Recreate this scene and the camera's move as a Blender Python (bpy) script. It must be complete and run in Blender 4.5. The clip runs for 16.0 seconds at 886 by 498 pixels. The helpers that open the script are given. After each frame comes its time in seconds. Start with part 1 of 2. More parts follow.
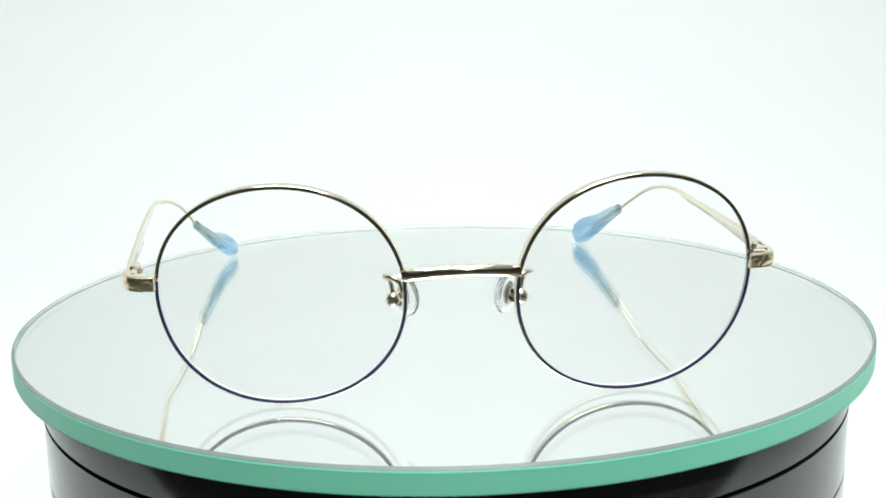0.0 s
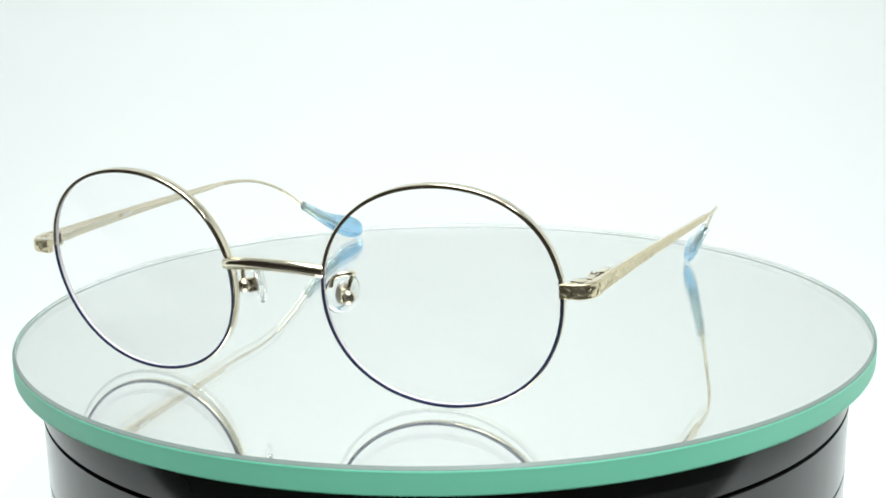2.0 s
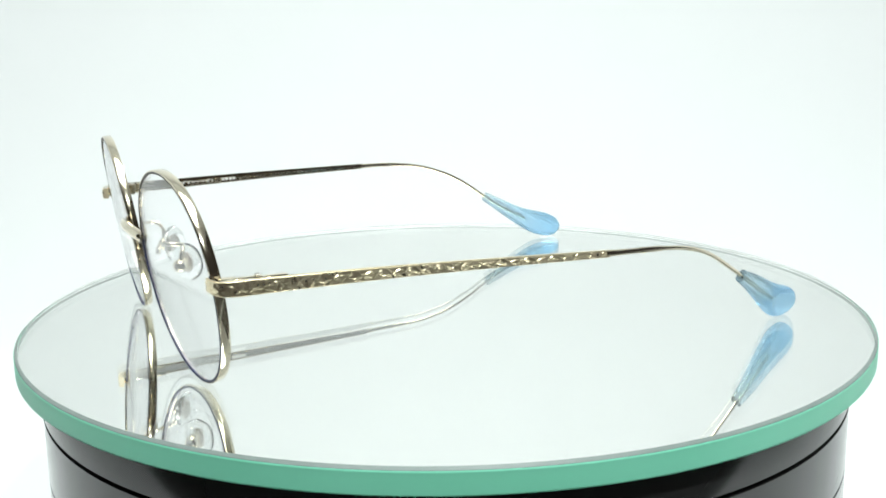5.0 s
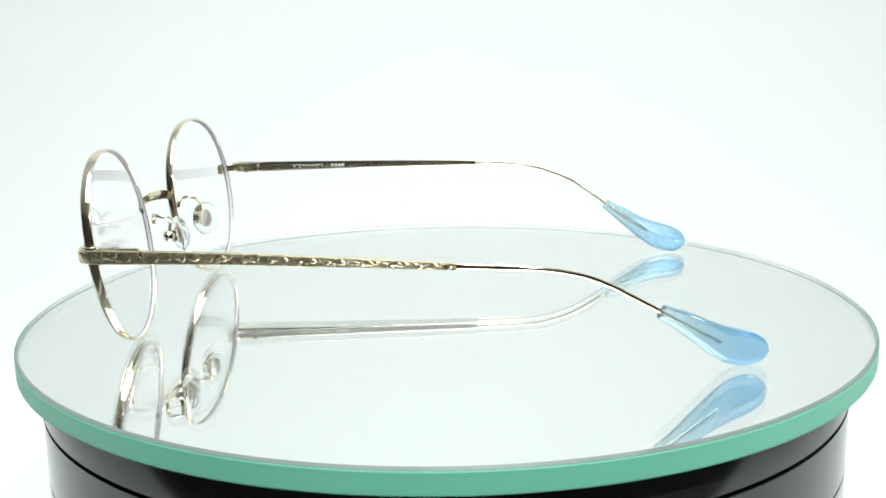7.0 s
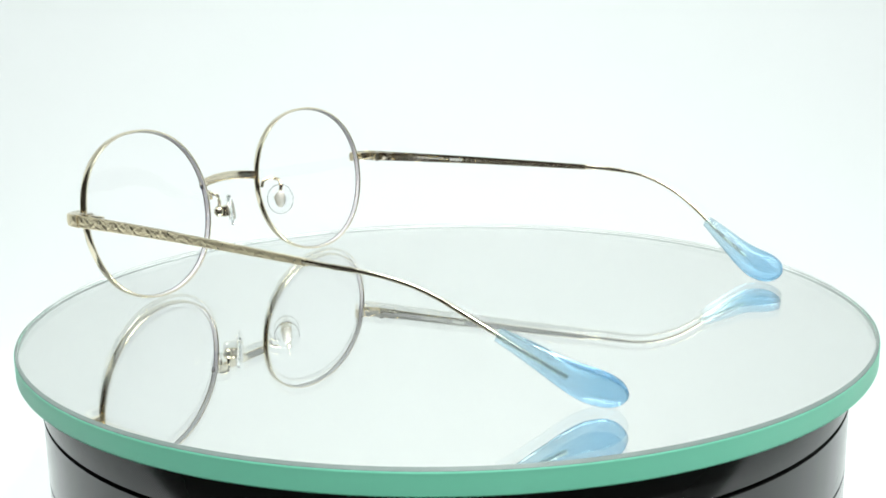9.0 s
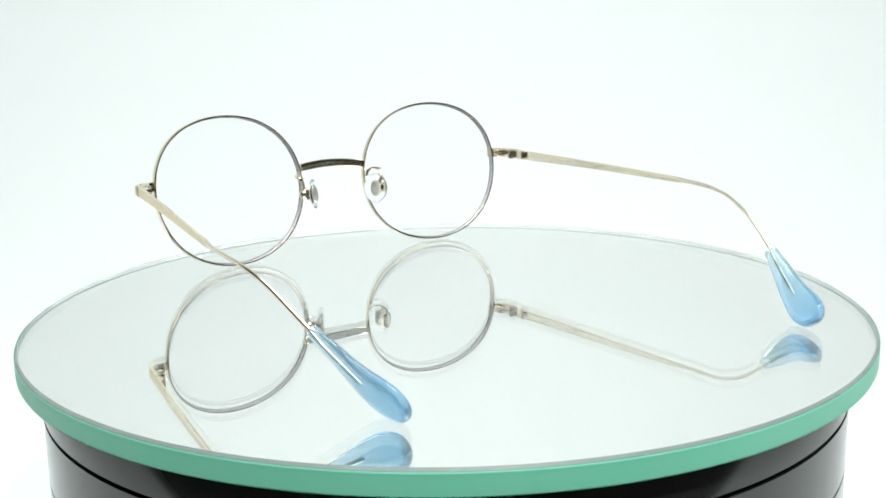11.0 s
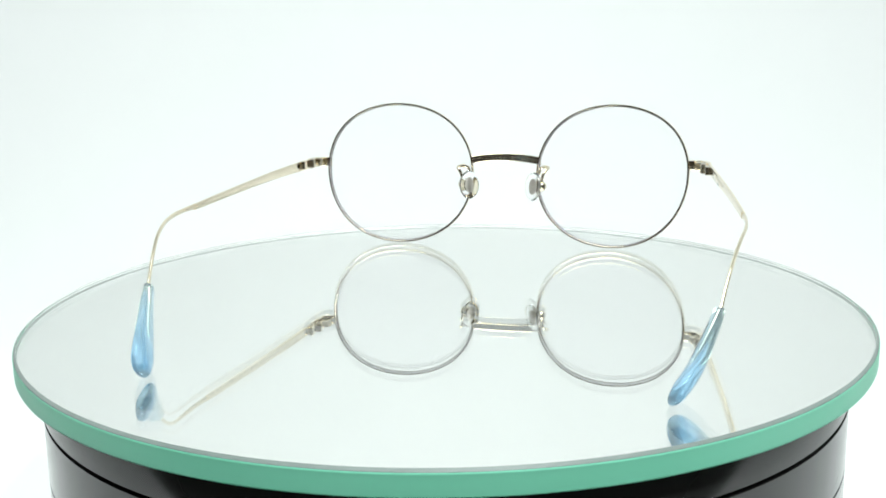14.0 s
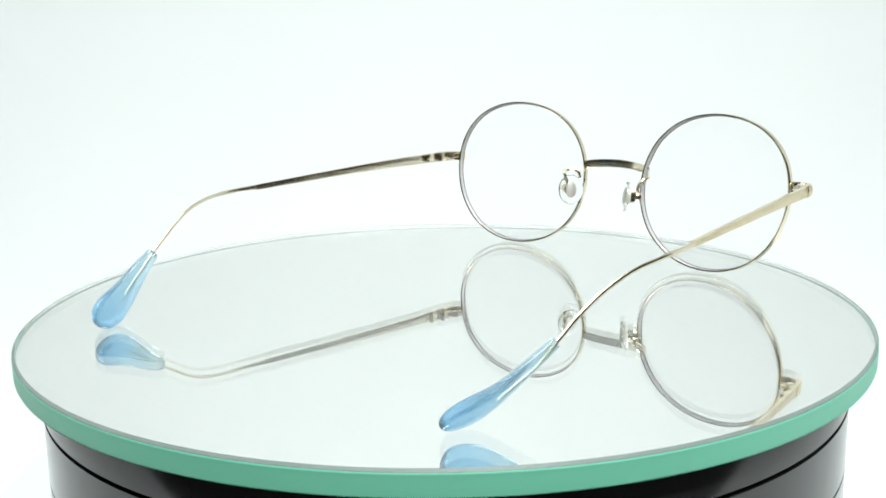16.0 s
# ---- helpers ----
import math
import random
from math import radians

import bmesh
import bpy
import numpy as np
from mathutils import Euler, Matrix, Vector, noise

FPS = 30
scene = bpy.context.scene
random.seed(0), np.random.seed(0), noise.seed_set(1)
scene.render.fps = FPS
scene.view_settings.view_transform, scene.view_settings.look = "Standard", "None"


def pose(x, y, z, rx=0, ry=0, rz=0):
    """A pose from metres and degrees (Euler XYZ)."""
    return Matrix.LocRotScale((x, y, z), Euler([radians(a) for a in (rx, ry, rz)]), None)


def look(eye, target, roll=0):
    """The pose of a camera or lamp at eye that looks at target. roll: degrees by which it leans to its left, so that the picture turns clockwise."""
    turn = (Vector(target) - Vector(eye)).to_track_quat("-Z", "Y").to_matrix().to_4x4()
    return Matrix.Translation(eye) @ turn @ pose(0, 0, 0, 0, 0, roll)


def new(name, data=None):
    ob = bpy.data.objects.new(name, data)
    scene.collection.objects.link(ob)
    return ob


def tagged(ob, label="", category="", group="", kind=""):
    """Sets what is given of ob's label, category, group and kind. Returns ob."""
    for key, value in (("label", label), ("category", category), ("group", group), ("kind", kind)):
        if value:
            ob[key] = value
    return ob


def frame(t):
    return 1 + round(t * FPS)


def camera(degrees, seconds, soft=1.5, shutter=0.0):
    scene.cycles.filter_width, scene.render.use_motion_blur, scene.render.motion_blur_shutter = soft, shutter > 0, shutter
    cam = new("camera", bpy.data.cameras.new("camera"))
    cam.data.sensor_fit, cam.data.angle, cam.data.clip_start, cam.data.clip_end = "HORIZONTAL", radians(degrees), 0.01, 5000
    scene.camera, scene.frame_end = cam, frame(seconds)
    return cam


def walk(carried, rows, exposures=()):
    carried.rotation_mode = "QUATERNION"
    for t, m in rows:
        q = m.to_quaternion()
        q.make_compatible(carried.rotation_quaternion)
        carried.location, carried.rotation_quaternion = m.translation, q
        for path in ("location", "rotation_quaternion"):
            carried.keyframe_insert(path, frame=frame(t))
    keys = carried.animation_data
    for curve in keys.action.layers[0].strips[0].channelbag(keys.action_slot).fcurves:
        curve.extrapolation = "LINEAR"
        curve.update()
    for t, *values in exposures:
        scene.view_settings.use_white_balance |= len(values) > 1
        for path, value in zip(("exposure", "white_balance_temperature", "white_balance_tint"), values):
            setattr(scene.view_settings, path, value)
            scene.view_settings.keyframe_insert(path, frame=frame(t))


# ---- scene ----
# Fitted numbers: the camera stands still; the turntable turns clockwise seen from above.
TURN_START, TURN_RATE = 3.776, -14.138
SECONDS = 16.0

cam = camera(43.288, SECONDS, soft=1.75)
CAM_POSE = pose(0, -0.28972, 0.07928, 90 - 12.548, 0, 0.025) @ pose(0, 0, 0, 0, 0, -0.985)
walk(cam, [(0.0, CAM_POSE), (SECONDS, CAM_POSE)])

# ---- world and lamps ----
world = bpy.data.worlds.new("dim_room")
scene.world = world
world.use_nodes = True
world.node_tree.nodes["Background"].inputs[0].default_value = (0.60, 0.54, 0.48, 1)
world.node_tree.nodes["Background"].inputs[1].default_value = 0.05
scene.view_settings.exposure = 0.0


def area_lamp(name, eye, target, sx, sy, watts, colour):
    data = bpy.data.lights.new(name, "AREA")
    data.shape, data.size, data.size_y, data.energy, data.color = "ELLIPSE" if sx < 0.1 else "RECTANGLE", sx, sy, watts, colour
    ob = new(name, data)
    ob.matrix_world = look(eye, target)
    return ob


area_lamp("led_panel_lamp", (0, -0.10, 0.665), (0, -0.10, 0), 0.40, 0.50, 5.85, (0.935, 1.0, 0.99))
area_lamp("front_led_lamp", (0.13, -0.43, 0.40), (0, -0.08, 0.0), 0.032, 0.026, 2.1, (0.92, 1.0, 0.985))


# ---- materials ----
def material(name):
    m = bpy.data.materials.new(name)
    m.use_nodes = True
    nt = m.node_tree
    return m, nt, nt.nodes["Principled BSDF"], nt.nodes["Material Output"]


def node(nt, kind, **values):
    n = nt.nodes.new(kind)
    for k, v in values.items():
        n.inputs[k.replace("_", " ")].default_value = v
    return n


def varied(nt, target, socket, scale, low, high, detail=4.0):
    """Noise in object space drives one number of a shader."""
    co = nt.nodes.new("ShaderNodeTexCoord")
    n = node(nt, "ShaderNodeTexNoise", Scale=scale, Detail=detail)
    r = node(nt, "ShaderNodeMapRange", To_Min=low, To_Max=high)
    nt.links.new(co.outputs["Object"], n.inputs["Vector"])
    nt.links.new(n.outputs["Fac"], r.inputs["Value"])
    nt.links.new(r.outputs["Result"], target.inputs[socket])


def bumped(nt, target, scale, strength, distance):
    co = nt.nodes.new("ShaderNodeTexCoord")
    n = node(nt, "ShaderNodeTexNoise", Scale=scale, Detail=3.0)
    b = node(nt, "ShaderNodeBump", Strength=strength, Distance=distance)
    nt.links.new(co.outputs["Object"], n.inputs["Vector"])
    nt.links.new(n.outputs["Fac"], b.inputs["Height"])
    nt.links.new(b.outputs["Normal"], target.inputs["Normal"])


def two_tone(nt, target, scale, a, b):
    co = nt.nodes.new("ShaderNodeTexCoord")
    n = node(nt, "ShaderNodeTexNoise", Scale=scale, Detail=5.0)
    mix = nt.nodes.new("ShaderNodeMix")
    mix.data_type = "RGBA"
    mix.inputs[6].default_value, mix.inputs[7].default_value = (*a, 1), (*b, 1)
    nt.links.new(co.outputs["Object"], n.inputs["Vector"])
    nt.links.new(n.outputs["Fac"], mix.inputs[0])
    nt.links.new(mix.outputs[2], target.inputs["Base Color"])


def make_gold(name, a, b, rough):
    m, nt, p, out = material(name)
    p.inputs["Metallic"].default_value = 1.0
    two_tone(nt, p, 240, a, b)
    varied(nt, p, "Roughness", 900, rough * 0.6, rough * 1.5)
    return m


GOLD = make_gold("champagne_gold", (0.79, 0.70, 0.52), (0.87, 0.79, 0.64), 0.12)
GOLD_CUT = make_gold("engraved_gold", (0.82, 0.70, 0.46), (0.89, 0.78, 0.56), 0.30)
STEEL = make_gold("pad_metal", (0.44, 0.41, 0.37), (0.52, 0.49, 0.45), 0.45)


def make_rim_line(name, a, b):
    m, nt, p, out = material(name)
    two_tone(nt, p, 300, a, b)
    p.inputs["Roughness"].default_value = 0.4
    p.inputs["Specular IOR Level"].default_value = 0.25
    return m


LACQUER = make_rim_line("navy_lacquer", (0.009, 0.013, 0.045), (0.015, 0.020, 0.065))
DARK_BROWN = make_rim_line("dark_brown", (0.030, 0.021, 0.009), (0.045, 0.033, 0.015))


def make_glass(name, colour, ior=1.5, rough=0.0):
    m, nt, p, out = material(name)
    g = node(nt, "ShaderNodeBsdfGlass", Color=(*colour, 1), Roughness=rough, IOR=ior)
    nt.links.new(g.outputs[0], out.inputs["Surface"])
    return m


LENS = make_glass("lens_glass", (0.998, 0.997, 1.0), 1.26)
PLATE_GLASS = make_glass("plate_glass", (1.0, 1.0, 0.998), 1.52)
PAD = make_glass("clear_silicone", (0.985, 0.99, 0.99), 1.2, 0.08)


def make_mirror():
    m, nt, p, out = material("silvering")
    p.inputs["Metallic"].default_value = 1.0
    p.inputs["Base Color"].default_value = (0.975, 0.992, 0.975, 1)
    p.inputs["Roughness"].default_value = 0.0
    return m


MIRROR = make_mirror()


def make_edge(name, a, b, through_colour, share):
    m, nt, p, out = material(name)
    two_tone(nt, p, 60, a, b)
    varied(nt, p, "Roughness", 500, 0.35, 0.5)
    t = node(nt, "ShaderNodeBsdfTranslucent", Color=(*through_colour, 1))
    mix = node(nt, "ShaderNodeMixShader", Fac=share)
    nt.links.new(p.outputs[0], mix.inputs[1])
    nt.links.new(t.outputs[0], mix.inputs[2])
    nt.links.new(mix.outputs[0], out.inputs["Surface"])
    return m


EDGE = make_edge("ground_green_edge", (0.225, 0.74, 0.51), (0.265, 0.78, 0.56), (0.4, 0.95, 0.75), 0.1)
FROST = make_edge("frosted_inner_edge", (0.95, 0.965, 0.96), (0.965, 0.975, 0.97), (0.95, 0.98, 0.97), 0.05)
ARRIS = make_edge("rough_ground_arris", (0.04, 0.04, 0.04), (0.07, 0.07, 0.07), (0.4, 0.44, 0.42), 0.03)
LENS_EDGE = make_edge("ground_lens_edge", (0.40, 0.39, 0.44), (0.48, 0.47, 0.52), (0.8, 0.8, 0.86), 0.3)
BEVEL = make_edge("ground_bevel", (0.14, 0.18, 0.165), (0.19, 0.23, 0.215), (0.6, 0.66, 0.64), 0.15)


def make_blue():
    m, nt, p, out = material("clear_blue_silicone")
    g = node(nt, "ShaderNodeBsdfGlass", Color=(0.66, 0.82, 0.92, 1), Roughness=0.05, IOR=1.36)
    t = node(nt, "ShaderNodeBsdfTranslucent", Color=(0.40, 0.62, 0.76, 1))
    d = node(nt, "ShaderNodeBsdfDiffuse", Color=(0.34, 0.57, 0.74, 1))
    s = node(nt, "ShaderNodeBsdfGlossy", Color=(1, 1, 1, 1), Roughness=0.08)
    a = node(nt, "ShaderNodeMixShader", Fac=0.5)
    b = node(nt, "ShaderNodeMixShader", Fac=0.24)
    c = node(nt, "ShaderNodeMixShader", Fac=0.05)
    f = node(nt, "ShaderNodeFresnel", IOR=1.2)
    # paler neck, deeper end: light dimming through the thickness is put into the colour
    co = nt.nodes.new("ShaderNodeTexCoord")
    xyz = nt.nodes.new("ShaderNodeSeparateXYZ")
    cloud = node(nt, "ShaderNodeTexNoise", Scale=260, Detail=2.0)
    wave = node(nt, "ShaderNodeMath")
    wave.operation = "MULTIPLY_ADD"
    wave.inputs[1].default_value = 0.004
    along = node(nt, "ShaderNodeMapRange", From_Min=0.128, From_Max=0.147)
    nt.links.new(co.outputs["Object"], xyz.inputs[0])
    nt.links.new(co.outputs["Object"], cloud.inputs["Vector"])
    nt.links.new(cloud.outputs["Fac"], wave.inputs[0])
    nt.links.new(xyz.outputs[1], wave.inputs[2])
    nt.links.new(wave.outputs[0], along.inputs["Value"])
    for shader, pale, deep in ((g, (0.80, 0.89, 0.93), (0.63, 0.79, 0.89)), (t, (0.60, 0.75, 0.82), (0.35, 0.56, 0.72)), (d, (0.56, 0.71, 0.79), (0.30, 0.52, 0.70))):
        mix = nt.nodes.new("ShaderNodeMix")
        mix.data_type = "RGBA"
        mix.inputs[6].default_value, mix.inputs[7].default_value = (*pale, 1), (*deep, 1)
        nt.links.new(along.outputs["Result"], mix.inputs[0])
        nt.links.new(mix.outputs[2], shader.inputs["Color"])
    nt.links.new(t.outputs[0], a.inputs[1])
    nt.links.new(d.outputs[0], a.inputs[2])
    nt.links.new(g.outputs[0], b.inputs[1])
    nt.links.new(a.outputs[0], b.inputs[2])
    nt.links.new(f.outputs[0], c.inputs[0])
    nt.links.new(b.outputs[0], c.inputs[1])
    nt.links.new(s.outputs[0], c.inputs[2])
    nt.links.new(c.outputs[0], out.inputs["Surface"])
    return m


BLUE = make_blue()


def make_plain(name, a, b, scale, rough, bump=0.0, bump_scale=400, coat=0.0):
    m, nt, p, out = material(name)
    two_tone(nt, p, scale, a, b)
    varied(nt, p, "Roughness", scale * 3, rough * 0.8, min(1, rough * 1.2))
    if bump:
        bumped(nt, p, bump_scale, bump, 0.0005)
    p.inputs["Coat Weight"].default_value = coat
    return m


PAPER = make_plain("white_paper", (0.86, 0.875, 0.87), (0.88, 0.89, 0.885), 9, 0.8, 0.05, 900)
FABRIC = make_plain("white_tent_fabric", (0.84, 0.86, 0.86), (0.87, 0.88, 0.88), 20, 0.85, 0.1, 700)
BLACK = make_plain("black_gloss_plastic", (0.014, 0.014, 0.014), (0.022, 0.022, 0.022), 40, 0.14)
BLACK_MATT = make_plain("black_seam", (0.004, 0.004, 0.004), (0.008, 0.008, 0.008), 40, 0.7)
DARK_TABLE = make_plain("dark_table", (0.020, 0.019, 0.018), (0.035, 0.033, 0.030), 12, 0.5)
INK = make_plain("dark_print", (0.03, 0.03, 0.035), (0.05, 0.05, 0.055), 400, 0.5)
WHITE_INK = make_plain("white_print", (0.50, 0.50, 0.48), (0.58, 0.58, 0.56), 400, 0.5)


# ---- building blocks ----
def part(name, bm, mats, parent=None, label="", smooth=True, sharp=42):
    me = bpy.data.meshes.new(name)
    bmesh.ops.recalc_face_normals(bm, faces=bm.faces)
    bm.to_mesh(me)
    bm.free()
    for m in mats if isinstance(mats, (list, tuple)) else [mats]:
        me.materials.append(m)
    for f in me.polygons:
        f.use_smooth = smooth
    if smooth:
        me.set_sharp_from_angle(angle=radians(sharp))
    ob = new(name, me)
    ob.parent = parent
    return tagged(ob, label)


def loft(bm, rings, closed=False, caps=True):
    """Skins rings of points one after another."""
    vs = [[bm.verts.new(p) for p in r] for r in rings]
    n = len(vs[0])
    pairs = list(zip(vs, vs[1:])) + ([(vs[-1], vs[0])] if closed else [])
    for a, b in pairs:
        for i in range(n):
            bm.faces.new((a[i], a[(i + 1) % n], b[(i + 1) % n], b[i]))
    if caps and not closed:
        bm.faces.new(vs[0])
        bm.faces.new(vs[-1][::-1])
    return vs


def spline(points, steps):
    """Catmull-Rom through the points."""
    pts = [Vector(p) for p in points]
    pts = [2 * pts[0] - pts[1]] + pts + [2 * pts[-1] - pts[-2]]
    out = []
    for a, b, c, d in zip(pts, pts[1:], pts[2:], pts[3:]):
        for k in range(steps):
            t = k / steps
            out.append(0.5 * (2 * b + (c - a) * t + (2 * a - 5 * b + 4 * c - d) * t * t + (3 * b - a - 3 * c + d) * t ** 3))
    return out + [pts[-2]]


def tube(bm, path, radii, sides=12, flat=1.0, up=(0, 0, 1)):
    """A tube along a path; flat squeezes it across, up is its tall way."""
    rings = []
    for i, p in enumerate(path):
        d = (path[min(i + 1, len(path) - 1)] - path[max(i - 1, 0)]).normalized()
        side = d.cross(Vector(up)).normalized()
        top = side.cross(d)
        r = radii[i] if isinstance(radii, (list, tuple)) else radii
        w, h = r if isinstance(r, (list, tuple)) else (r * flat, r)
        rings.append([p + side * w * math.cos(a) + top * h * math.sin(a) for a in (2 * math.pi * k / sides for k in range(sides))])
    loft(bm, rings)


def block(bm, centre, size, bevel=0.0, turn=None):
    m = Matrix.Translation(centre) @ (turn or Matrix()) @ Matrix.Diagonal((*size, 1))
    made = bmesh.ops.create_cube(bm, size=1, matrix=m)
    if bevel:
        edges = list({e for v in made["verts"] for e in v.link_edges})
        bmesh.ops.bevel(bm, geom=edges, offset=bevel, segments=2, affect="EDGES", profile=0.5)


def lathe(bm, profile, n=192, closed=True, slots=None):
    """Turns (radius, height) pairs about z. slots: a material slot for each strip."""
    rings = [[bm.verts.new((r * math.cos(2 * math.pi * k / n), r * math.sin(2 * math.pi * k / n), z)) for r, z in profile] for k in range(n)]
    for a, b in zip(rings, rings[1:] + rings[:1]):
        for i in range(len(profile) - 1):
            f = bm.faces.new((a[i], b[i], b[i + 1], a[i + 1]))
            f.material_index = slots[i] if slots else 0
    if closed:
        f = bm.faces.new([r[0] for r in rings])
        f.material_index = slots[0] if slots else 0
        f = bm.faces.new([r[-1] for r in rings])
        f.material_index = slots[-1] if slots else 0


MM = 0.001

# ---- setting ----
SHEET_Z = -0.090
SHEET_FRONT = -0.135


def build_setting():
    bm = bmesh.new()
    prof = [(SHEET_FRONT, SHEET_Z)] + [(0.30 + 0.22 * math.sin(a), SHEET_Z + 0.22 - 0.22 * math.cos(a)) for a in (math.pi / 2 * k / 24 for k in range(25))] + [(0.52, 0.70)]
    low = [bm.verts.new((-0.62, y, z)) for y, z in prof]
    high = [bm.verts.new((0.62, y, z)) for y, z in prof]
    under_l = [bm.verts.new((-0.62, y + 0.002 * (z > 0), z - 0.0015)) for y, z in prof]
    under_h = [bm.verts.new((0.62, y + 0.002 * (z > 0), z - 0.0015)) for y, z in prof]
    for i in range(len(prof) - 1):
        bm.faces.new((low[i], high[i], high[i + 1], low[i + 1]))
        bm.faces.new((under_l[i], under_l[i + 1], under_h[i + 1], under_h[i]))
        bm.faces.new((low[i], low[i + 1], under_l[i + 1], under_l[i]))
        bm.faces.new((high[i], under_h[i], under_h[i + 1], high[i + 1]))
    bm.faces.new((low[0], under_l[0], under_h[0], high[0]))
    tagged(part("backdrop", bm, PAPER), "seamless white paper sweep curving up behind the turntable", "backdrop", kind="structure")

    for name, x in (("wall_west", -0.63), ("wall_east", 0.63)):
        bm = bmesh.new()
        block(bm, (x, 0.285, 0.305), (0.006, 0.49, 0.785), 0.001)
        tagged(part(name, bm, FABRIC, smooth=False), "white diffusing fabric side of a light tent", "wall", kind="structure")
    bm = bmesh.new()
    block(bm, (0, -0.12, 0.705), (1.28, 1.34, 0.006), 0.001)
    tagged(part("ceiling", bm, FABRIC, smooth=False), "white fabric top of the light tent", "ceiling", kind="structure")

    bm = bmesh.new()
    block(bm, (0, 0.0, SHEET_Z - 0.0215), (1.5, 1.3, 0.04), 0.002)
    tagged(part("table_top", bm, DARK_TABLE, smooth=False), "dark table top under the white paper sweep", "table", kind="structure")


build_setting()


# ---- turntable ----
def build_turntable():
    table = tagged(new("turntable"), "glossy black plastic motorised display turntable under a glass plate", "turntable")
    table.location = (0, 0, SHEET_Z)
    z = -SHEET_Z
    bm = bmesh.new()
    R = 0.1034
    lathe(bm, [(0.02, z - 0.0168), (R - 0.0025, z - 0.0168), (R - 0.0004, z - 0.0168), (R, z - 0.0165), (R, z - 0.0320), (R - 0.0004, z - 0.0323), (R - 0.0004, z - 0.0326),
               (R, z - 0.0329), (R, 0.0022), (R - 0.0012, 0.0004), (R - 0.003, 0.0), (0.02, 0.0)])
    part("base", bm, BLACK, table, "glossy black lower drum")
    bm = bmesh.new()
    lathe(bm, [(0.02, z - 0.0172), (R - 0.0022, z - 0.0172), (R - 0.0022, z - 0.0158), (0.02, z - 0.0158)])
    part("seam", bm, BLACK_MATT, table, "dark recessed gap")
    bm = bmesh.new()
    lathe(bm, [(0.02, z - 0.0056), (R - 0.0010, z - 0.0056), (R - 0.0002, z - 0.0060), (R, z - 0.0066), (R, z - 0.0154), (R - 0.0003, z - 0.0157), (R - 0.0025, z - 0.0157), (0.02, z - 0.0157)])
    platter = part("platter", bm, BLACK, table, "glossy black turning upper drum")
    return table, platter


TURNTABLE, PLATTER = build_turntable()


def build_plate():
    plate = tagged(new("mirror_plate"), "round green-edged glass mirror plate lying on the black turntable", "glass plate")
    R = 0.1090
    bm = bmesh.new()
    lathe(bm, [(0.0005, 0.0), (R - 0.0008, 0.0), (R - 0.0002, -0.0006), (R - 0.0002, -0.0021), (R - 0.0002, -0.0035), (R - 0.0002, -0.0054), (0.0005, -0.0054)], n=256, slots=[0, 2, 3, 1, 3, 0])
    disc = part("glass_disc", bm, [PLATE_GLASS, FROST, BEVEL, ARRIS], plate, "clear glass disc with a bevelled rim", sharp=8)
    disc.visible_shadow = False
    bm = bmesh.new()
    lathe(bm, [(R - 0.00012, -0.00062), (R, -0.0009), (R, -0.0052), (R - 0.0005, -0.0056), (R - 0.0040, -0.0056), (R - 0.0040, -0.00545), (R - 0.0001, -0.00545)], n=256, closed=False)
    part("ground_edge", bm, EDGE, plate, "ground green glass edge", sharp=12)
    bm = bmesh.new()
    lathe(bm, [(0.0005, -0.0044), (R - 0.0006, -0.0044), (R - 0.0006, -0.0045), (0.0005, -0.0045)], n=256)
    part("silvering", bm, MIRROR, plate, "silver mirror backing", sharp=8)
    return plate


PLATE = build_plate()


# ---- eyeglasses (local: x to the wearer's left, y to the ears) ----
# side -> centre, half width, half height, tilt, wrap and roll of the rim's oval
RIM = {1: ((35.24, -0.2, 23.32), 24.5, 23.0, 7.65, 4.45, -10.7), -1: ((-34.92, 0.95, 23.28), 24.40, 22.87, 8.0, 4.25, 7.9)}


def oval(s, a, inset=0.0):
    """A point of the rim's rounded oval at angle a and the way outwards there, in millimetres."""
    _, wide, high, _, _, _ = RIM[s]
    h = 1 + 0.007 * math.sin(3 * a) - 0.0065 * math.cos(4 * a) + s * 0.0077 * math.sin(4 * a)
    return Vector(((wide - inset) * h * math.cos(a), 0, (high - inset) * h * math.sin(a))), Vector((math.cos(a) / wide, 0, math.sin(a) / high)).normalized()


def rim_frame(s):
    """Pose of a rim: its plane is local xz, its front looks to -y."""
    return Matrix.Translation(Vector(RIM[s][0]) * MM) @ pose(0, 0, 0, 0, 0, s * RIM[s][4]) @ pose(0, 0, 0, RIM[s][3], 0, 0) @ pose(0, 0, 0, 0, RIM[s][5], 0)


def ring(bm, s, section, n=144, arc=None):
    """Sweeps a (radial offset, depth) section in millimetres round the rim's oval."""
    rings, m = [], rim_frame(s)
    for k in range(n):
        a = radians(arc[0] + (arc[1] - arc[0]) * k / (n - 1)) if arc else 2 * math.pi * k / n
        p, q = oval(s, a)
        rings.append([m @ ((p + q * r + Vector((0, y, 0))) * MM) for r, y in section])
    loft(bm, rings, closed=not arc)


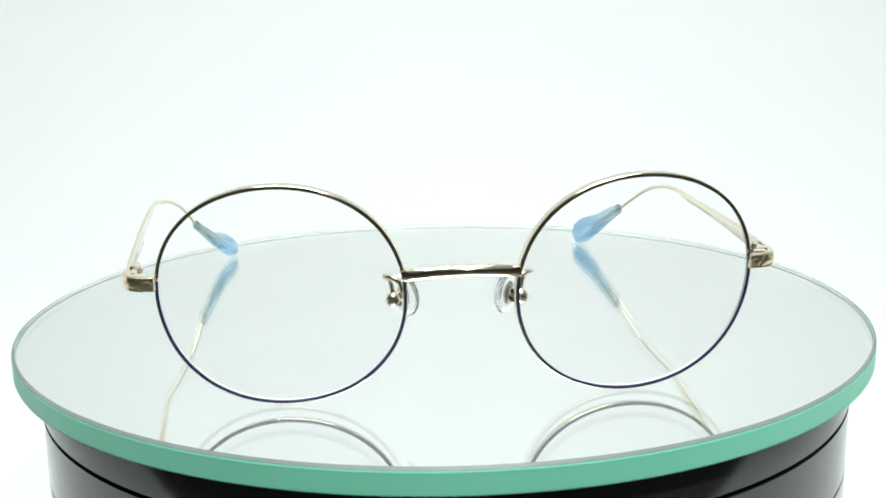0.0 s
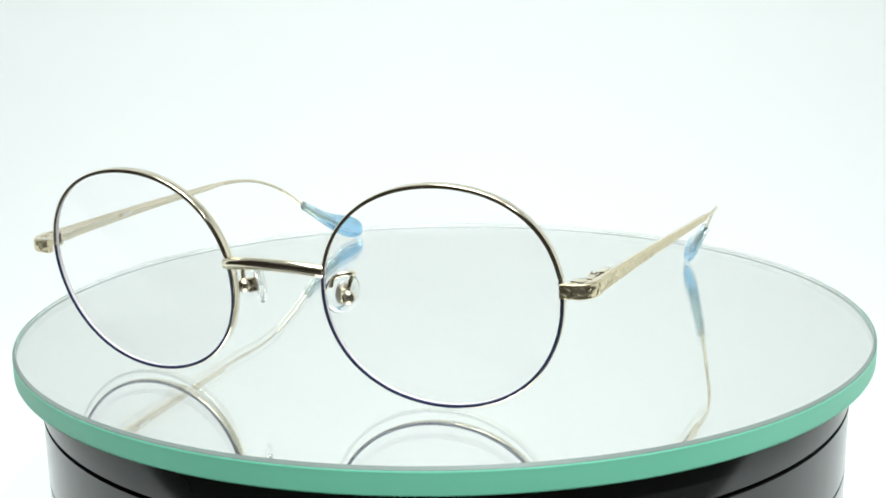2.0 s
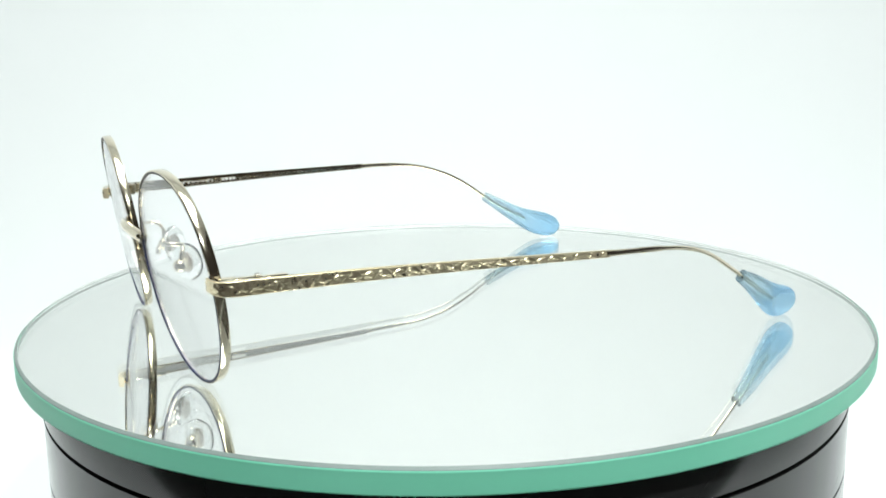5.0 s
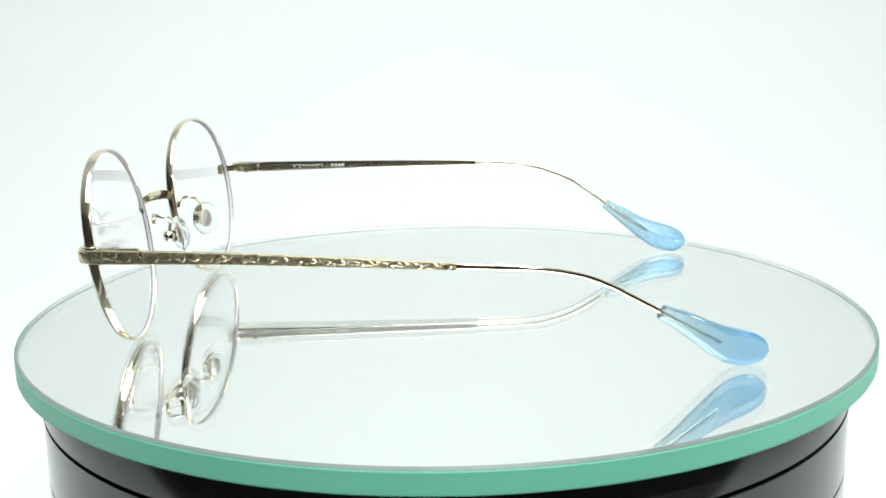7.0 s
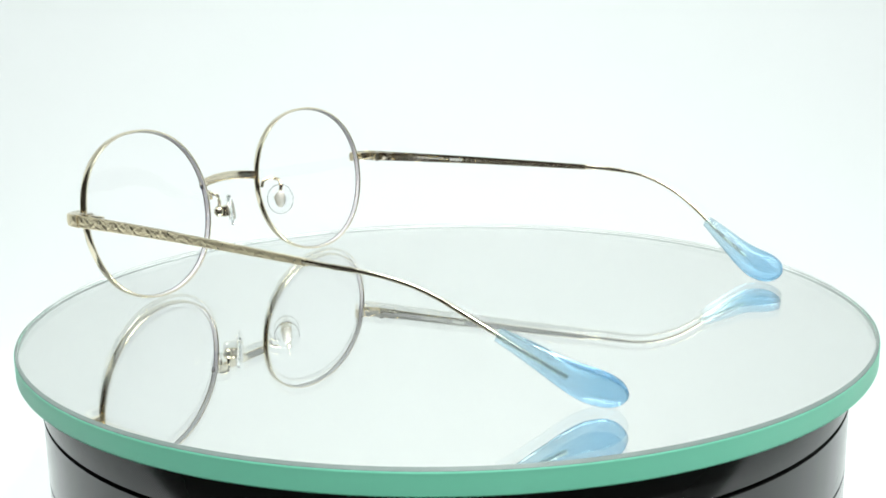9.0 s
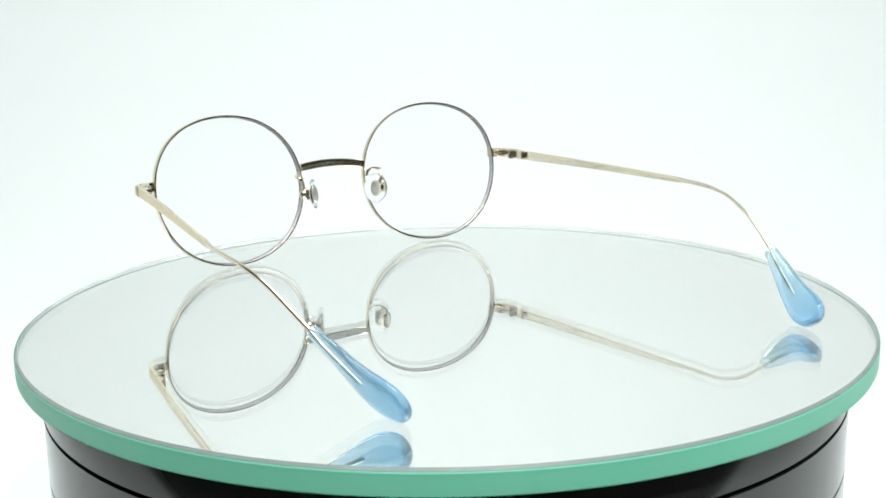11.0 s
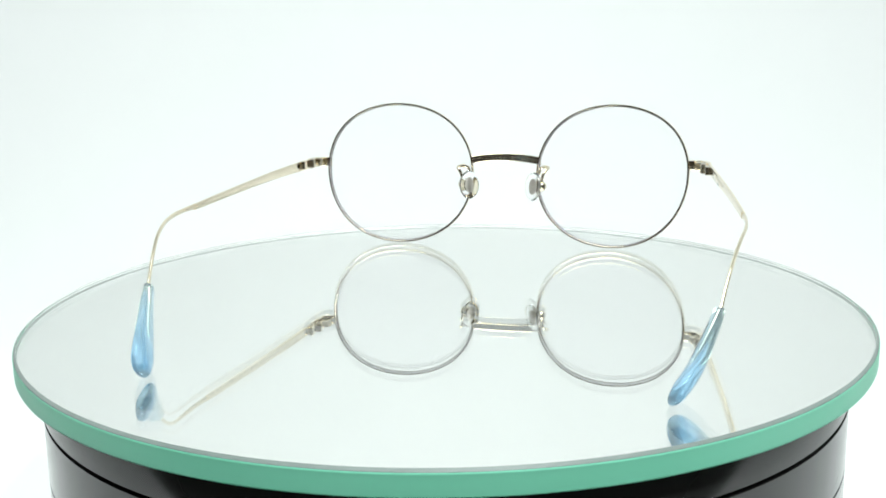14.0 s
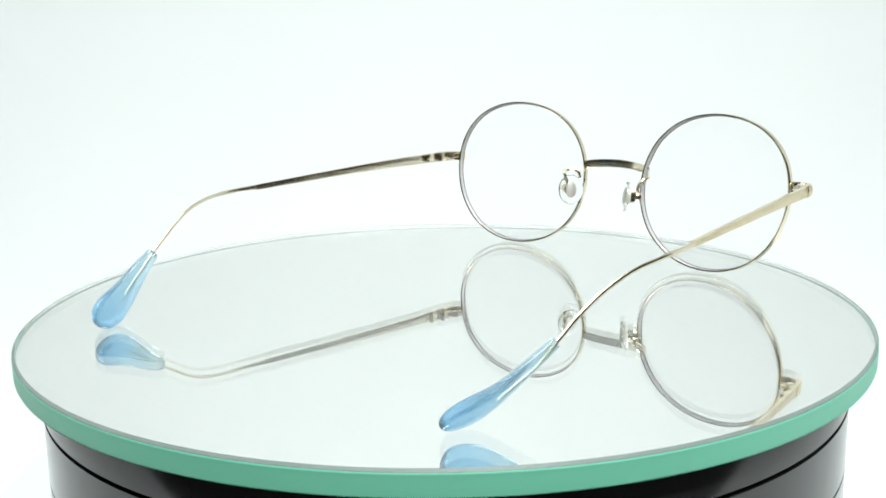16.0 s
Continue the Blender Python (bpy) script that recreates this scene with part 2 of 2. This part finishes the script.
def scroll(u, v, size):
    """Engraved leaf scroll: depth in 0 to 1 at u millimetres along and v in -1 to 1 across."""
    w = 2 * math.pi / (7.4 * size)
    swing = math.sin(w * u)
    lean = math.tanh(2.5 * math.cos(w * u + 0.5 * v))
    stem = math.exp(-((v - 0.52 * swing) / 0.15) ** 2)
    stroke = (0.5 + 0.5 * math.cos(2.2 * w * u + 4.6 * lean * v + 1.1 * math.sin(2 * w * u + 0.8) + 0.9 * v * v)) ** 2
    vein = 0.45 * (0.5 + 0.5 * math.cos(4.1 * w * u + 7.5 * lean * v + 1.7 * swing)) ** 2
    border = max(0.0, min(1.0, (0.80 - abs(v)) * 7))
    return border * max(stem, stroke, vein)


def carved_bar(bm, path, heights, thick, s, relief, size, across=26, start=0.0):
    """A flat bar along path whose outer face carries the engraving. s: side of the face."""
    rings, run = [], start
    for i, p in enumerate(path):
        if i:
            run += (p - path[i - 1]).length / MM
        d = (path[min(i + 1, len(path) - 1)] - path[max(i - 1, 0)]).normalized()
        out = d.cross(Vector((0, 0, 1))).normalized() * s
        top = Vector((0, 0, 1))
        h, t = heights[i] * MM / 2, thick * MM / 2
        r = [p + out * (t - (0.20 * v * v + 0.22 * (abs(v) > 0.9)) * MM - relief * MM * scroll(run, v, size)) + top * h * v for v in (-1 + 2 * k / across for k in range(across + 1))]
        r += [p - out * t * 0.8 + top * h, p - out * t + top * h * 0.8, p - out * t - top * h * 0.8, p - out * t * 0.8 - top * h]
        rings.append(r)
    vs = loft(bm, rings)
    plain = {v for r in vs for v in r[across:]} | {r[0] for r in vs}
    for f in bm.faces:
        f.material_index = int(all(v in plain for v in f.verts))


# the arms of the two sides are bent a little differently: side -> points (x outwards)
ARM = {1: [(65.0, 6.2, 26.85), (67.5, 31, 27.0), (69.6, 55, 26.65), (71.9, 83.3, 26.0)], -1: [(65.0, 6.2, 27.2), (67.3, 31, 27.3), (69.5, 55, 27.25), (71.6, 83.3, 27.0)]}
WIRE = {1: [(71.85, 82.5, 26.1), (72.5, 90, 26.0), (72.3, 97, 25.7), (71.5, 103, 24.95), (70.2, 109, 23.4), (68.8, 114.2, 21.1), (67.4, 119, 18.3), (65.8, 124, 15.3), (63.4, 131, 11.0), (60.5, 138.6, 6.4)],
        -1: [(71.6, 82.5, 27.0), (72.0, 90, 26.8), (71.5, 97, 26.4), (70.3, 103.5, 25.5), (69.0, 109.5, 23.7), (67.8, 115, 21.3), (66.6, 120, 18.2), (65.4, 125, 14.5), (63.4, 131, 10.1), (60.5, 138.6, 5.7)]}
TIP_LIFT = [0.3, 0.5, 0.8, 0.8, 0.6, 0.3, 0.1, 0, 0, 0]
TIP = [(65.15, 125.3, 14.15), (64.4, 127.6, 12.7), (63.2, 131, 10.5), (61.6, 135.2, 7.8), (60.2, 138.9, 5.8), (58.8, 142.4, 4.4), (57.7, 145.6, 3.65), (57.1, 147.9, 3.35), (56.8, 149.2, 3.15), (56.7, 149.9, 3.05)]
TIP_SIZE = [(1.2, 1.65), (1.25, 2.0), (1.35, 2.55), (1.5, 3.15), (1.7, 3.8), (1.85, 4.3), (1.75, 4.1), (1.5, 3.2), (1.1, 1.9), (0.35, 0.5)]


def mirrored(points, s):
    return [Vector((p[0] * s, p[1], p[2])) * MM for p in points]


def build_side(glasses, s):
    m = rim_frame(s)
    bm = bmesh.new()
    ring(bm, s, [(-0.34, -0.50), (-0.30, -0.56), (0.18, -0.56), (0.33, -0.44), (0.38, -0.22), (0.38, 0.45), (0.29, 1.43), (0.24, 1.50), (-0.13, 1.50), (-0.19, 1.45), (-0.19, 1.32), (-0.12, 1.30), (-0.12, -0.28), (-0.34, -0.30)])
    rim = part("rim", bm, GOLD, glasses, "thin round champagne gold rim")
    bm = bmesh.new()
    ring(bm, s, [(-0.41, -0.31), (-0.41, -0.57), (-0.34, -0.64), (0.09, -0.67), (0.17, -0.58), (0.17, -0.48), (-0.30, -0.42), (-0.30, -0.31)], arc=(168 - s * 10, 372 - s * 10))
    part("rim_line", bm, LACQUER, rim, "dark navy lacquer line round the lower rim front")
    # narrower dark brown strip on the gold front, upper arc only
    bm = bmesh.new()
    ring(bm, s, [(-0.38, -0.34), (-0.38, -0.55), (-0.32, -0.60), (-0.02, -0.61), (0.06, -0.57), (0.06, -0.50), (-0.28, -0.44), (-0.28, -0.34)], n=100, arc=(14 - s * 10, 166 - s * 10))
    part("rim_line", bm, DARK_BROWN, rim, "dark brown line round the upper rim front")

    bm = bmesh.new()
    for y0, flip in ((-0.26, False), (1.28, True)):
        rows = []
        for j in range(1, 11):
            f = j / 10
            sag = -1.5 * (1 - f * f)
            rows.append([bm.verts.new(m @ ((oval(s, a, 0.20)[0] * f + Vector((0, y0 + sag, 0))) * MM)) for a in (2 * math.pi * k / 72 for k in range(72))])
        c = bm.verts.new(m @ (Vector((0, y0 - 1.5, 0)) * MM))
        for k in range(72):
            bm.faces.new((c, rows[0][k], rows[0][(k + 1) % 72]))
        for a, b in zip(rows, rows[1:]):
            for k in range(72):
                bm.faces.new((a[k], a[(k + 1) % 72], b[(k + 1) % 72], b[k]))
        if not flip:
            front = rows[-1]
        else:
            for k in range(72):
                bm.faces.new((front[k], front[(k + 1) % 72], rows[-1][(k + 1) % 72], rows[-1][k])).material_index = 1
    lens = part("lens", bm, [LENS, LENS_EDGE], glasses, "clear coated spectacle lens")
    lens.visible_shadow = False

    # end piece, bent round to the hinge
    bm = bmesh.new()
    drop = 0.35 if s > 0 else 0.0
    path = spline(mirrored([(x, y, z - drop) for x, y, z in ((59.0, 0.3, 27.15), (61.6, 0.6, 27.15), (63.7, 1.6, 27.15), (64.75, 3.9, 27.2), (65.0, 6.4, 27.2))], s), 26)
    carved_bar(bm, path, [2.9 + 0.35 * i / 104 for i in range(len(path))], 1.7, s, 0.12, 0.7)
    part("end_piece", bm, [GOLD_CUT, GOLD], glasses, "engraved gold end piece")

    # hinge
    bm = bmesh.new()
    block(bm, Vector((s * 62.3, 3.0, 27.4)) * MM, (2.6 * MM, 3.4 * MM, 2.2 * MM), 0.0003, pose(0, 0, 0, 0, 0, -s * 20))
    block(bm, Vector((s * 63.6, 6.2, 27.4)) * MM, (1.3 * MM, 5.0 * MM, 2.5 * MM), 0.0003)
    block(bm, Vector((s * 64.4, 12.0, 27.3)) * MM, (1.4 * MM, 4.6 * MM, 2.7 * MM), 0.0003)
    hinge = part("hinge", bm, GOLD, glasses, "small gold hinge")
    for z in (26.35, 27.25, 28.15):
        bm = bmesh.new()
        path = [Vector((s * 63.3, 8.6, z + d)) * MM for d in (-0.42, -0.36, 0.36, 0.42)]
        tube(bm, path, [0.9 * MM, 1.05 * MM, 1.05 * MM, 0.9 * MM], 14, up=(0, 1, 0))
        part("knuckle", bm, GOLD, hinge)
    bm = bmesh.new()
    tube(bm, [Vector((s * 63.3, 8.6, z)) * MM for z in (25.6, 25.7, 28.75, 28.9)], [0.5 * MM, 0.7 * MM, 0.7 * MM, 0.5 * MM], 12, up=(0, 1, 0))
    part("screw", bm, STEEL, hinge)

    # temple arm
    bm = bmesh.new()
    path = spline(mirrored(ARM[s], s), 190)
    n = len(path) - 1
    carved_bar(bm, path, [3.25 - 1.65 * (k / n) ** 0.9 for k in range(n + 1)], 1.15, s, 0.17, 0.85, start=9.0)
    temple = part("temple", bm, [GOLD_CUT, GOLD], glasses, "pale gold temple arm engraved with leaf scrolls")
    bm = bmesh.new()
    path = spline(mirrored(WIRE[s], s), 8)
    sizes = []
    for i, p in enumerate(path):
        k = i / (len(path) - 1)
        flat = 0.5 + 0.25 * max(0.0, 1 - k * 6)
        sizes.append(((0.42 + 0.12 * (k < 0.08)) * MM, (flat + 0.12 * (0.12 < k < 0.22)) * MM))
    tube(bm, path, sizes, 12)
    part("wire", bm, GOLD, temple, "thin gold wire end of the temple")
    if s < 0:
        logo = bmesh.new()
        pts = []
        for k in range(120):
            f = k / 119
            y = 23.4 + 9.4 * f + 0.42 * math.sin(40 * f)
            x = -(65.0 + 0.0815 * (y - 6.2)) + 0.76
            pts.append(Vector((x, y, 27.25 + 0.42 * math.cos(40 * f) * (0.65 + 0.35 * math.sin(8 * f)))) * MM)
        tube(logo, pts, 0.07 * MM, 5, up=(1, 0, 0.05))
        part("logo_stroke", logo, WHITE_INK, temple, "white handwritten-looking logo line")
        for k in range(4):
            y = 36.4 + 1.15 * k
            bm = bmesh.new()
            block(bm, Vector((-(65.0 + 0.0815 * (y - 6.2)) + 0.76, y, 27.3)) * MM, (0.16 * MM, 0.75 * MM, 0.8 * MM), 0.0, pose(0, 0, 0, 0, 0, 4.7))
            part("print_bar", bm, WHITE_INK, temple)

    # tip
    path = spline(mirrored([(x, y, z + (lift if s > 0 else 0)) for (x, y, z), lift in zip(TIP, TIP_LIFT)], s), 7)
    sizes = [(v.x * MM, v.y * MM) for v in spline([(w, h, 0) for w, h in TIP_SIZE], 7)]
    bm = bmesh.new()
    tube(bm, path, sizes, 24, up=(0.25, 0, 0.9) if s > 0 else (-0.55, 0, 0.8))
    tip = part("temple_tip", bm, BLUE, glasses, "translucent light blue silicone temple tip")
    tip.visible_shadow = False
    if s < 0:
        for k in range(15):
            i = 10 + k
            p, d = path[i], (path[i + 1] - path[i - 1]).normalized()
            side = d.cross(Vector((s * 0.55, 0, 0.8))).normalized()
            bm = bmesh.new()
            turn = Matrix((d, side, d.cross(side))).transposed().to_4x4()
            block(bm, p + side * (sizes[i][0] + 0.02 * MM), ((0.28 + 0.14 * (k % 3 == 1)) * MM, 0.12 * MM, (0.5 + 0.25 * (k % 4 == 2)) * MM), 0.0, turn)
            part("print_bar", bm, INK, tip)

    # nose pad, its arm and its metal seat
    bm = bmesh.new()
    path = spline(mirrored([(11.4, 0.8, 23.6), (11.9, 1.0, 25.3), (13.2, 1.6, 26.1), (14.6, 3.0, 26.1), (14.7, 4.6, 25.9), (14.2, 5.7, 25.5), (13.4, 5.7 if s > 0 else 6.8, 24.0), (12.9, 5.2 if s > 0 else 6.5, 21.6)], s), 8)
    tube(bm, path, 0.5 * MM, 10, up=(0.1, 0.9, 0.3))
    part("pad_arm", bm, GOLD, glasses, "bent gold nose pad arm")
    face = Matrix.Translation(Vector((s * 10.5, 7.3 if s > 0 else 8.7, 20.7)) * MM) @ Vector((-s * 0.74, 0.66, 0.12)).to_track_quat("Z", "Y").to_matrix().to_4x4()
    bm = bmesh.new()
    lathe(bm, [(0.05 * MM, -0.75 * MM), (2.9 * MM, -0.75 * MM), (3.8 * MM, -0.45 * MM), (4.1 * MM, 0.05 * MM), (3.8 * MM, 0.6 * MM), (2.6 * MM, 1.05 * MM), (1.2 * MM, 1.25 * MM), (0.05 * MM, 1.3 * MM)], n=40)
    bmesh.ops.transform(bm, matrix=face @ Matrix.Diagonal((0.97, 1.12, 1, 1)), verts=bm.verts)
    pad = part("nose_pad", bm, PAD, glasses, "round clear silicone nose pad")
    pad.visible_shadow = False
    bm = bmesh.new()
    lathe(bm, [(0.05 * MM, -0.55 * MM), (1.7 * MM, -0.55 * MM), (1.85 * MM, -0.4 * MM), (1.85 * MM, 0.05 * MM), (1.7 * MM, 0.15 * MM), (0.05 * MM, 0.15 * MM)], n=28)
    bmesh.ops.transform(bm, matrix=face @ Matrix.Diagonal((0.85, 1.35, 1, 1)), verts=bm.verts)
    part("pad_plate", bm, STEEL, pad, "oval metal plate inside the pad")
    bm = bmesh.new()
    block(bm, face @ Vector((0, 0, -1.7 * MM)), (2.0 * MM, 3.2 * MM, 2.2 * MM), 0.0005, face.to_3x3().to_4x4())
    bmesh.ops.create_uvsphere(bm, u_segments=14, v_segments=8, radius=1.6 * MM, matrix=Matrix.Translation(face @ Vector((0, 0.2 * MM, -3.3 * MM))))
    part("pad_seat", bm, GOLD, pad, "rounded gold pad seat")


def build_glasses():
    glasses = tagged(new("eyeglasses"), "round gold wire eyeglasses with blue tips, open on mirror plate", "eyeglasses")
    for s in (1, -1):
        build_side(glasses, s)
    bm = bmesh.new()
    pts = spline([Vector(p) * MM for p in ((-11.7, -1.9, 27.3), (-9.6, -2.9, 27.65), (-5, -3.9, 28.15), (0, -4.3, 28.35), (5, -4.0, 28.2), (9.6, -3.3, 27.75), (11.7, -2.5, 27.4))], 8)
    rings = []
    for p in pts:
        section = []
        for k in range(24):
            a = 2 * math.pi * k / 24
            c, h = math.cos(a), math.sin(a)
            depth = 1.25 * c if c > 0 else -0.5 * abs(c) ** 0.35
            section.append(p + Vector((0, -depth, 1.28 * math.copysign(abs(h) ** (1.0 if c > 0 else 0.7), h))) * MM)
        rings.append(section)
    loft(bm, rings)
    part("bridge", bm, GOLD, glasses, "polished gold bar bridge")
    return glasses


GLASSES = build_glasses()


# ---- movement ----
def motions():
    on_plate = pose(-1.685 * MM, -76.37 * MM, 0, 0, 0, 2.25)
    # the motor runs a little unevenly: (seconds, degrees off the even turn)
    uneven = ((0, -0.15), (0.5, 0.30), (1, -0.15), (1.5, 0.17), (2, -0.18), (2.5, -0.08), (3, -0.1), (3.5, 0.13), (4, 0.15), (5.25, 0), (6.5, -0.07), (7, -0.12), (7.5, 0.15), (8, 0.08), (8.5, 0.04), (9, -0.14),
              (10.25, 0), (11.5, 0.15), (12, 0), (12.5, 0.02), (13, -0.19), (13.5, -0.02), (14, -0.17), (14.5, 0.25), (15, 0.02), (15.5, 0.17), (16, -0.28))
    times = [t for t, d in uneven]
    spin = {t: pose(0, 0, 0, 0, 0, TURN_START + TURN_RATE * t + d) for t, d in uneven}
    walk(GLASSES, [(t, spin[t] @ on_plate) for t in times])
    walk(PLATE, [(t, spin[t] @ pose(-0.29 * MM, 0.33 * MM, 0)) for t in times])
    walk(PLATTER, [(t, spin[t]) for t in times])


motions()
